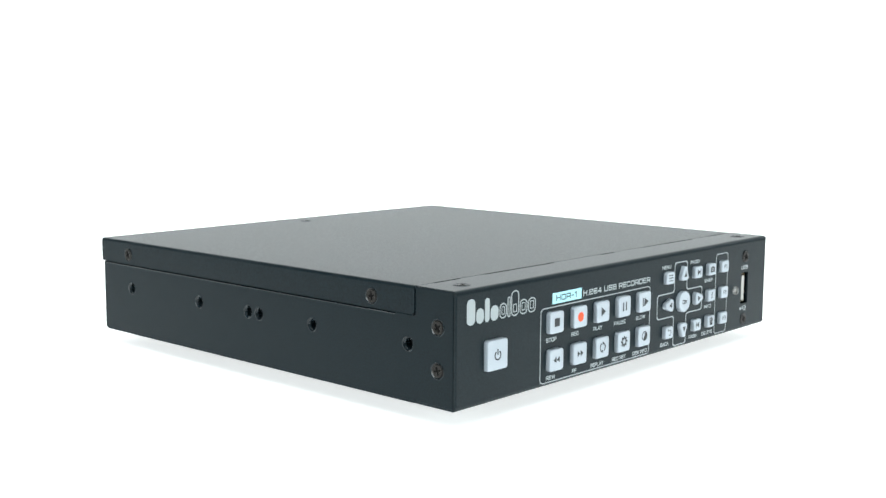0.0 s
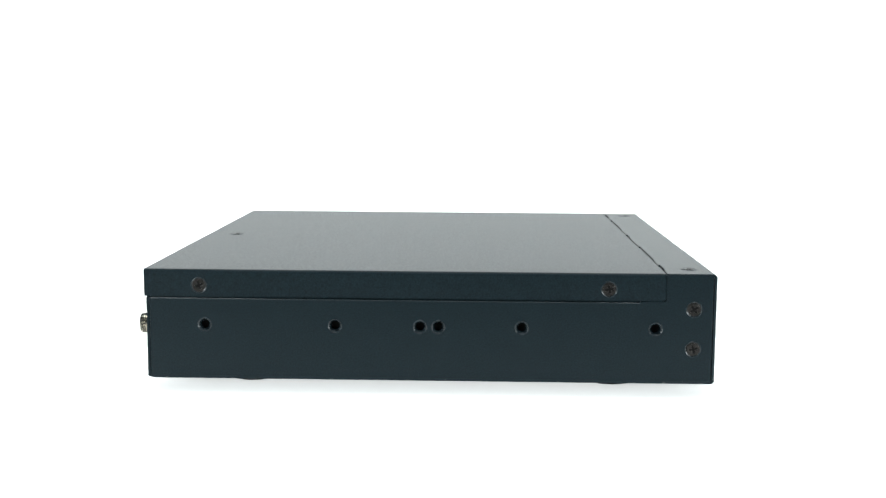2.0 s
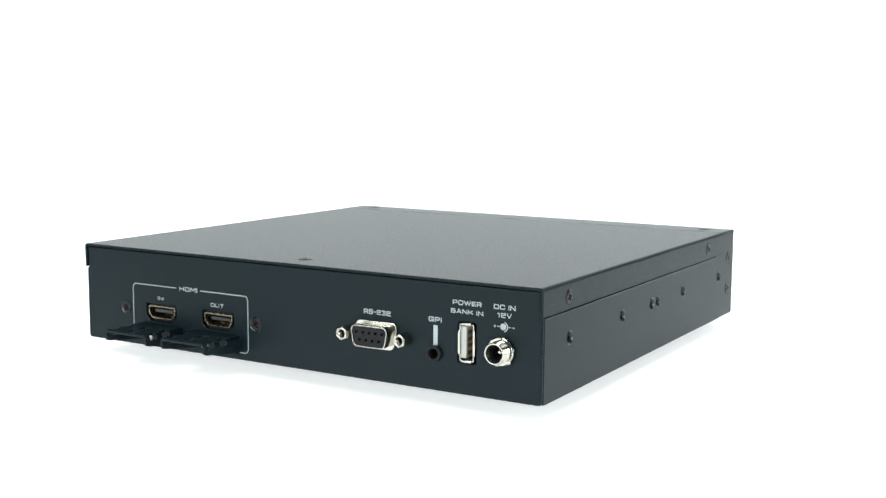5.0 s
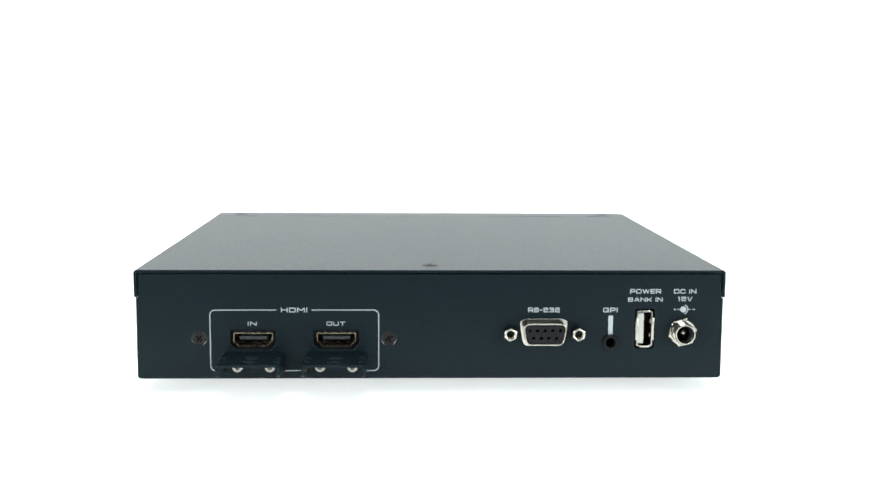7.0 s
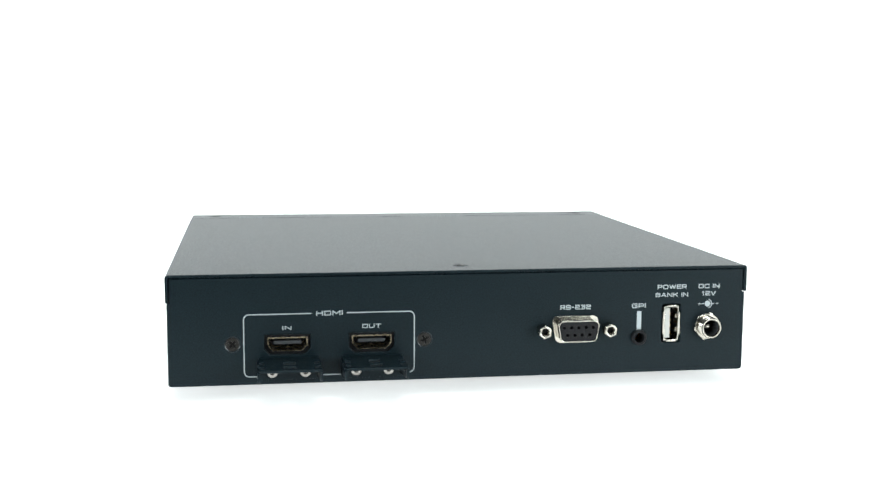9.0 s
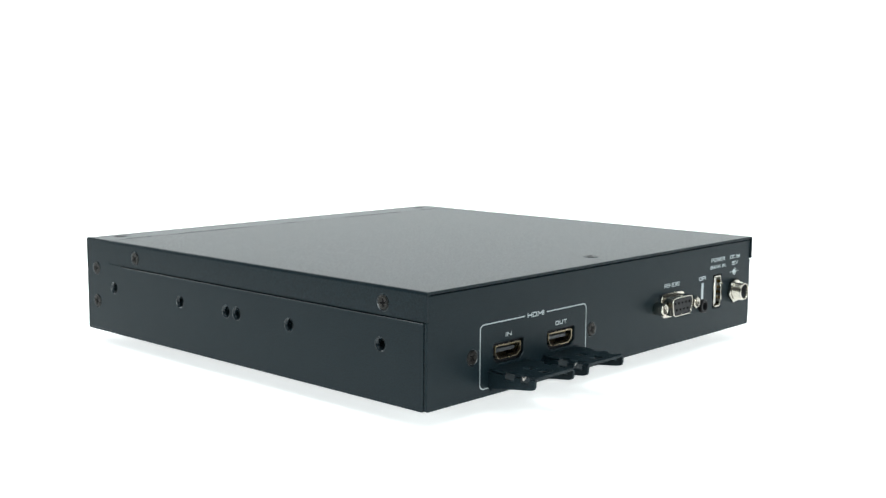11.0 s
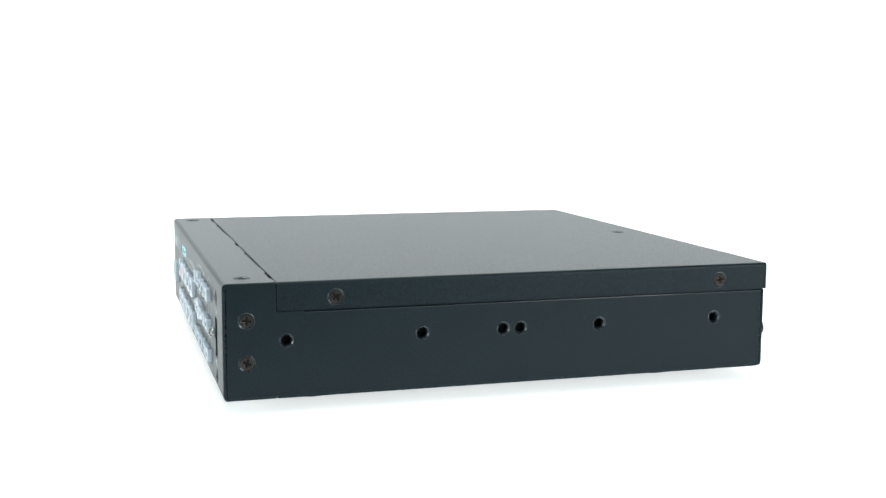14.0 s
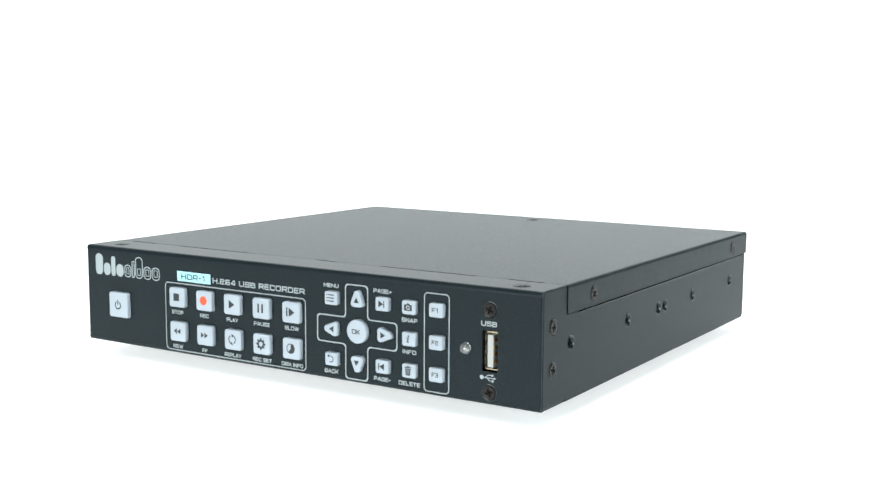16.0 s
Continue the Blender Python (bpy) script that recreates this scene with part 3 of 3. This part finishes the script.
for name, x, z, a in ARROWS:
    key = part(name, arrow_cap, recorder, face("front", x, z, 0, a), "white silicone arrow button")
    part("icon", arrow_sign, key, pose(0, -0.2, PROUD), "dark printed arrow")
key = part("ok_button", cap(disc(0, 0, 4.35, 40)), recorder, face("front", 34.0, 19.4), "round white silicone button")
part("lettering", words("OK", 3.6, 1.7, INK), key, pose(-0.2, 0, PROUD), "dark printed letters")

# -- printed lines and legends of the front
SKIN = 0.015


def printed(name, loops, side, u=0.0, v=0.0, mat=PRINT, label=""):
    part(name, plate(loops, SKIN, SKIN + 0.03, mat), recorder, face(side, u, v), label)


printed("printed_frame", ring_line(rect(-62.2, 1.5, 9.5, 28.65), 1.6, 0.36), "front")
printed("printed_frame", ring_line(rect(62.0, 1.5, 72.1, 36.2), 1.4, 0.36), "front")
CROSS = [(28.0, 1.4), (37.85, 1.4), (37.85, 14.0), (50.5, 14.0), (50.5, 23.9), (37.85, 23.9), (37.85, 36.0), (28.0, 36.0),
         (28.0, 23.9), (15.15, 23.9), (15.15, 14.0), (28.0, 14.0)]
outer, inner = inset(CROSS, -0.21), inset(CROSS, 0.21)
bend = [1.4] * 12
printed("printed_frame", [rounded(outer, bend), rounded(inner, bend)], "front")


def legend(text, side, u0, v0, u1, v1, mat=PRINT, weight=0.2):
    part("lettering", words(text, abs(u1 - u0), abs(v1 - v0) * 0.97, mat, weight, SKIN, SKIN + 0.03), recorder, face(side, (u0 + u1) / 2, (v0 + v1) / 2))


for text, u0, u1, v in (("STOP", -58.9, -52.7, 16.9), ("REC", -43.5, -39.0, 16.9), ("PLAY", -29.5, -23.7, 16.9), ("PAUSE", -15.7, -7.8, 16.9),
                        ("SLOW", -0.5, 6.2, 16.9), ("REW", -58.5, -53.1, 3.0), ("FF", -42.7, -40.0, 3.0), ("REPLAY", -30.9, -22.3, 3.0),
                        ("REC SET", -16.5, -7.0, 3.0), ("DISK INFO", -2.2, 8.1, 3.0), ("MENU", 18.1, 24.9, 34.9), ("PAGE+", 40.4, 48.2, 34.9),
                        ("SNAP", 52.5, 59.1, 25.7), ("INFO", 52.9, 58.6, 14.4), ("BACK", 18.3, 24.6, 3.1), ("PAGE-", 40.6, 47.8, 3.1),
                        ("DELETE", 51.3, 60.3, 3.0)):
    legend(text, "front", u0, v - 0.78, u1, v + 0.78)
legend("USB", "front", 84.8, 27.1, 90.9, 28.9)
legend("H.264 USB RECORDER", "front", -36.6, 30.3, 9.2, 32.5)
printed("model_label", [rect(-55.5, 29.7, -37.7, 33.65)], "front", mat=LABEL, label="pale blue printed label")
part("lettering", words("HDR-1", 12.8, 2.2, INK, 0.2, 0.05, 0.08), recorder, face("front", -46.9, 31.65), "dark printed letters")

# maker's mark as plain rounded shapes: four filled, five in outline
def hollow(outline, width=0.42):
    """A shape in outline: its edge and the same drawn inwards."""
    return [outline, inset(outline, width)]


x = -102.4
for w, top in ((4.3, 37.2), (3.9, 33.6), (2.4, 36.6), (4.2, 33.6)):
    printed("printed_mark", [rounded(rect(x, 28.4, x + w, top), min(w / 2 - 0.05, 1.9))], "front", label="pale grey printed bar")
    x += w + 0.55
for w, top in ((3.9, 33.8), (1.6, 35.6), (4.3, 37.4), (4.3, 33.8), (4.4, 33.8)):
    printed("printed_mark", hollow(rounded(rect(x, 28.5, x + w, top), min(w / 2 - 0.1, 1.8))), "front", label="pale grey printed outline")
    if w > 3:
        printed("printed_mark", hollow(rounded(rect(x + 1.1, 29.8, x + w - 1.1, 32.7), 0.5), 0.3), "front")
    x += w + 0.4

# forked plug sign under the front socket
fork = [rect(86.2, 9.35, 90.0, 9.65), disc(85.4, 9.5, 0.75, 16), [(90.1, 9.0), (91.0, 9.5), (90.1, 10.0)],
        [(86.6, 9.7), (87.9, 10.6), (89.1, 10.6), (89.1, 10.3), (88.0, 10.3), (87.1, 9.7)],
        [(87.3, 9.3), (88.4, 8.4), (89.2, 8.4), (89.2, 8.7), (88.5, 8.7), (87.8, 9.3)], rect(89.2, 10.1, 89.9, 10.8), disc(89.7, 8.55, 0.45, 12)]
printed("plug_sign", fork, "front", -0.2)

# -- indicator lamp
lamp = part("indicator_lamp", (lathe([(1.45, -3.0), (1.45, 0.0), (2.0, 0.0), (2.0, 0.5), (1.8, 1.2), (1.2, 1.75), (0.5, 2.0), (0, 2.05)], 28), LENS), recorder,
            face("front", 78.9, 18.6), "clear domed indicator lamp")
part("core", (lathe([(0, -1.0), (0.7, -1.0), (0.7, 0.4), (0.4, 0.7), (0, 0.7)], 16), STEEL), lamp)


# -- sockets
def usb_socket(side, u, v, tongue, flared):
    """A socket on end: shell, tongue, contacts and springs."""
    sock = part("usb_socket", plate([rrect(0, 0, 5.7, 13.1, 0.5), rrect(0, 0, 5.0, 12.4, 0.3)], -13.0, 0.0 if flared else -1.3, NICKEL if flared else BRONZE), recorder, face(side, u, v, 0.0 if flared else -0.3), "nickel-plated socket shell")
    part("backing", (block(-2.8, -6.5, -12.8, 2.8, 6.5, -12.2), BLACK), sock)
    part("tongue", (block(tongue - 1.15, -5.6, -12.2, tongue + 1.1, 5.6, -0.4, 0.12), WHITE), sock, label="white plastic tongue")
    for y in (-3.6, -1.1, 1.1, 3.6):
        part("contact", (block(tongue + 1.1, y - 0.6, -9.5, tongue + 1.35, y + 0.6, -0.8, 0.05), GOLD), sock, label="gold-plated contact")
    for y in (-2.6, 2.6):
        part("spring", (block(2.1, y - 0.8, -6.0, 2.45, y + 0.8, -1.2, 0.1), NICKEL), sock)
    if flared:
        for x0, y0, x1, y1 in ((-3.4, -4.2, -2.5, 4.2), (2.5, -4.2, 3.4, 4.2), (-1.9, 6.2, 1.9, 7.0), (-1.9, -7.0, 1.9, -6.2)):
            part("shell_tab", (block(x0, y0, -0.5, x1, y1, 0.35, 0.15), NICKEL), sock)
    part("surround", (block(-4.2, -7.8, -13.6, 4.2, 7.8, -13.1), BLACK), sock)
    return sock


usb_socket("front", 88.3, 18.6, -0.2, False)
usb_socket("rear", 78.5, 18.7, -1.45, True)


def hdmi_socket(u, v):
    sock = part("video_socket", plate([hdmi_outline(14.2, 5.0, 1.95, 0.35), hdmi_outline(13.7, 4.5, 1.85, 0.2)], -11.0, -0.3, BRONZE), recorder, face("rear", u, v + 0.1), "dull gold-plated video socket")
    part("tongue", (block(-4.9, -0.2, -11.0, 4.9, 1.0, -1.6, 0.1), GREY), sock, label="dark grey plastic tongue")
    for i in range(10):
        part("contact", (block(-4.5 + i, -0.05, -10.0, -4.1 + i, 0.06, -2.6), GOLD), sock, label="gold-plated contact")
    for x in (-4.2, 0.0, 4.2):
        part("spring", (block(x - 1.0, -2.25, -9.5, x + 1.0, -2.05, -7.0, 0.05), BRONZE), sock)
    part("backing", (block(-7.3, -2.7, -11.3, 7.3, 2.7, -10.9), BLACK), sock)
    part("surround", plate([rect(-10.5, -5.5, 10.5, 5.5), hdmi_outline(14.2, 5.0, 1.95, 0.35)], -2.2, -1.6, BLACK), sock)
    return sock


for u, v in HDMI:
    hdmi_socket(u, v)

# -- nine-pole socket
serial = part("serial_socket", plate([d_outline(18.6, 10.2, 2.2), d_outline(15.4, 7.2, 1.6)], 0.02, 0.8, NICKEL, 0.2), recorder, face("rear", 41.1, 17.5), "nickel nine-hole socket with hexagonal posts")
part("shell", plate([d_outline(16.3, 8.0, 2.0), d_outline(15.5, 7.2, 1.7)], 0.3, 5.6, NICKEL, 0.15), serial, pose(0, 0.1, 0))
pins = [disc(-5.54 + 2.77 * i, 1.35, 0.62, 12) for i in range(5)] + [disc(-4.15 + 2.77 * i, -1.45, 0.62, 12) for i in range(4)]
part("insulator", plate([d_outline(15.4, 7.1, 1.6), *pins], 1.0, 5.25, BLACK), serial, pose(0, 0.1, 0), "black insulator with nine holes")
part("backing", plate([d_outline(15.4, 7.1, 1.6)], 0.4, 0.95, BLACK), serial, pose(0, 0.1, 0))
post = joined([plate([disc(0, 0, 2.6, 6, 0.4), disc(0, 0, 1.45, 20)], 0.05, 5.0, NICKEL, 0.35), mesh_of(lathe([(1.5, 4.6), (1.25, 4.2), (1.4, 3.8), (1.2, 3.4), (1.35, 3.0), (1.3, 1.0)], 20), NICKEL)], NICKEL)
for u in (-12.5, 12.5):
    part("hexagonal_post", post, serial, pose(u, -0.1, 0))
    # black disc in place of the shade inside the post
    part("bore_shade", (lathe([(0, 1.8), (1.4, 1.8), (1.4, 1.4), (0, 1.4)], 20), BLACK), serial, pose(u, -0.1, 0))
printed("trigger_sign", [rect(65.0, 16.4, 66.7, 23.6)], "rear")

# -- trigger jack
jack = part("trigger_jack", (lathe([(1.75, -6.0), (1.75, 1.2), (1.95, 1.6), (2.6, 1.6), (2.9, 1.2), (2.95, 0.0)], 32), BLACK), recorder, face("rear", 65.8, 13.7), "round black plastic jack")
part("contact", (lathe([(1.7, -4.0), (1.5, -4.2), (1.5, -4.8), (1.7, -5.0)], 24), GOLD), jack)
part("backing", (lathe([(0, -6.0), (1.8, -6.0), (1.8, -6.3), (0, -6.3)], 20), BLACK), jack)

# -- power inlet
inlet = part("power_inlet", joined([plate([disc(0, 0, 5.55, 6, 0.25), disc(0, 0, 3.6, 28)], 0.03, 1.8, NICKEL, 0.5), mesh_of(lathe([(3.7, 1.9), (4.75, 1.9), (5.0, 1.5), (4.9, 0.5), (3.7, 0.5)], 32), NICKEL)], NICKEL),
             recorder, face("rear", 92.4, 17.5), "nickel power inlet with hexagonal nut")
thread = [(4.0, 0.0), (4.0, 1.9)]
for i in range(5):
    thread += [(3.95, 2.0 + 0.7 * i), (3.65, 2.35 + 0.7 * i)]
thread += [(3.85, 5.5), (3.65, 5.9), (3.25, 5.9), (3.1, 5.6), (3.05, 4.8)]
part("barrel", (lathe(thread, 32), NICKEL), inlet)
part("liner", (lathe([(3.1, 5.0), (3.0, 4.7), (2.9, -4.0), (0, -4.0)], 32), GREY), inlet)
part("pin", (lathe([(1.0, -4.0), (1.0, 1.6), (0.8, 2.1), (0.35, 2.3), (0, 2.3)], 18), NICKEL), inlet)


# -- cable brackets under the video sockets
def bracket(u):
    half, reach, up = 11.2, 20.4, 8.9
    slots = [(7.4, 11.4), (14.3, 18.0)]
    line = [(-half + 0.5, 0.0), (half - 0.5, 0.0)]
    for a, b in sorted(slots):
        line += [(half - 0.5, a), (half - 2.6, a), (half - 2.6, b), (half - 0.5, b)]
    line += [(half - 0.5, reach), (-half + 0.5, reach)]
    for a, b in sorted(slots, reverse=True):
        line += [(-half + 0.5, b), (-half + 2.6, b), (-half + 2.6, a), (-half + 0.5, a)]
    top = plate([line, *[rect(-2.2, a, 2.2, b) for a, b in slots]], -1.0, 0.0, PAINT, 0.15)
    # the outline lies across and outwards: stand it on the rear face
    top.transform(Matrix(((1, 0, 0, 0), (0, 0, 1, 0), (0, -1, 0, 0), (0, 0, 0, 1))).inverted())
    pieces = [top]
    side_line = [(0.0, -5.9), (reach - 1.8, -3.6), (reach - 0.5, -3.2), (reach, -2.2), (reach, -0.1)]
    for a, b in sorted(slots, reverse=True):
        side_line += [(b, -0.1), (b, -1.7), (a, -1.7), (a, -0.1)]
    side_line += [(0.0, -0.1)]
    for s in (-1, 1):
        bm = extruded([(q, r) for q, r in side_line], 2, -0.5, 0.5)
        me = mesh_of(bm, PAINT)
        # (out, up, across) to (across, up, out)
        me.transform(Matrix(((0, 0, 1, 0), (0, 1, 0, 0), (1, 0, 0, 0), (0, 0, 0, 1))))
        me.flip_normals()
        me.transform(Matrix.Translation((s * (half - 0.5) * MM, 0, 0)))
        pieces.append(me)
    foot_plate = mesh_of(block(-half + 1, -7.0, 0.02, half - 1, -0.5, 0.9, 0.1), PAINT)
    pieces.append(foot_plate)
    ob = part("cable_bracket", joined(pieces, PAINT), recorder, face("rear", u, up), "dark painted slotted cable bracket")
    return ob


bracket_screw = mesh_of(lathe([(2.1, 0.0), (2.1, 0.35), (1.85, 0.95), (1.3, 1.3), (0.9, 1.35), (0.6, 0.8), (0, 0.7)], 24), STEEL)
for u in (-65.0, -34.95):
    arm = bracket(u)
    for du in (-5.9, 5.9):
        part("bracket_screw", bracket_screw, arm, pose(du, -4.1, 0.9), "bright steel screw")

# -- legends of the rear
x0, x1, z0, z1, r, g0, g1, t = -80.8, -19.45, 3.1, 25.7, 1.9, -56.7, -44.0, 0.34
path = [(g0, z1), (x0, z1), (x0, z0), (x1, z0), (x1, z1), (g1, z1)]
printed("printed_frame", [stroke(path, r, t)], "rear")
for text, u0, u1, v0, v1 in (("HDMI", -55.0, -45.5, 24.8, 26.6), ("IN", -67.1, -63.9, 19.9, 21.4), ("OUT", -38.5, -31.7, 19.9, 21.4),
                             ("RS-232", 35.3, 47.0, 24.8, 26.6), ("GPI", 63.0, 68.3, 24.8, 26.6), ("POWER", 72.8, 84.2, 31.8, 33.5),
                             ("BANK IN", 72.1, 84.9, 28.8, 30.4), ("DC IN", 89.0, 97.3, 31.8, 33.5), ("12V", 90.3, 95.9, 29.0, 30.7)):
    legend(text, "rear", u0, v0, u1, v1)
sign = [disc(92.7, 25.9, 1.15, 20), arc_band(92.7, 25.9, 1.5, 1.85, -75, 75), rect(90.3, 25.8, 91.5, 26.05), rect(94.6, 25.8, 95.4, 26.05), rect(96.0, 25.8, 97.1, 26.05),
        rect(89.1, 25.8, 90.0, 26.05), rect(89.43, 25.47, 89.67, 25.8), rect(89.43, 26.05, 89.67, 26.38)]
printed("polarity_sign", sign, "rear")


# ---- what moves ----
def motions():
    """The recorder turns to its left on the spot, rests while its back shows, and turns on."""
    def angle(t):
        if t <= 6.63:
            return 47.58 + 20.2 * t
        if t <= 8.64:
            return 181.52
        if t <= 9.7:
            return 181.52 + 20.25 * (t - 8.64)
        if t < 11.8:
            return 202.98 + 18.33 * (t - 9.7)
        return 245.57 + 20.43 * (t - 12.0)

    times = [0.5 * i for i in range(14)] + [6.6, 6.7, 7.0, 8.0, 8.6, 8.7, 9.0, 9.5, 9.7, 10.4, 11.1, 11.8] + [12.0 + 0.5 * i for i in range(9)]
    walk(recorder, [(t, pose(0, 0, 0, 0, 0, angle(t)) @ pose(0.00288, -0.00247, 0)) for t in times])


motions()
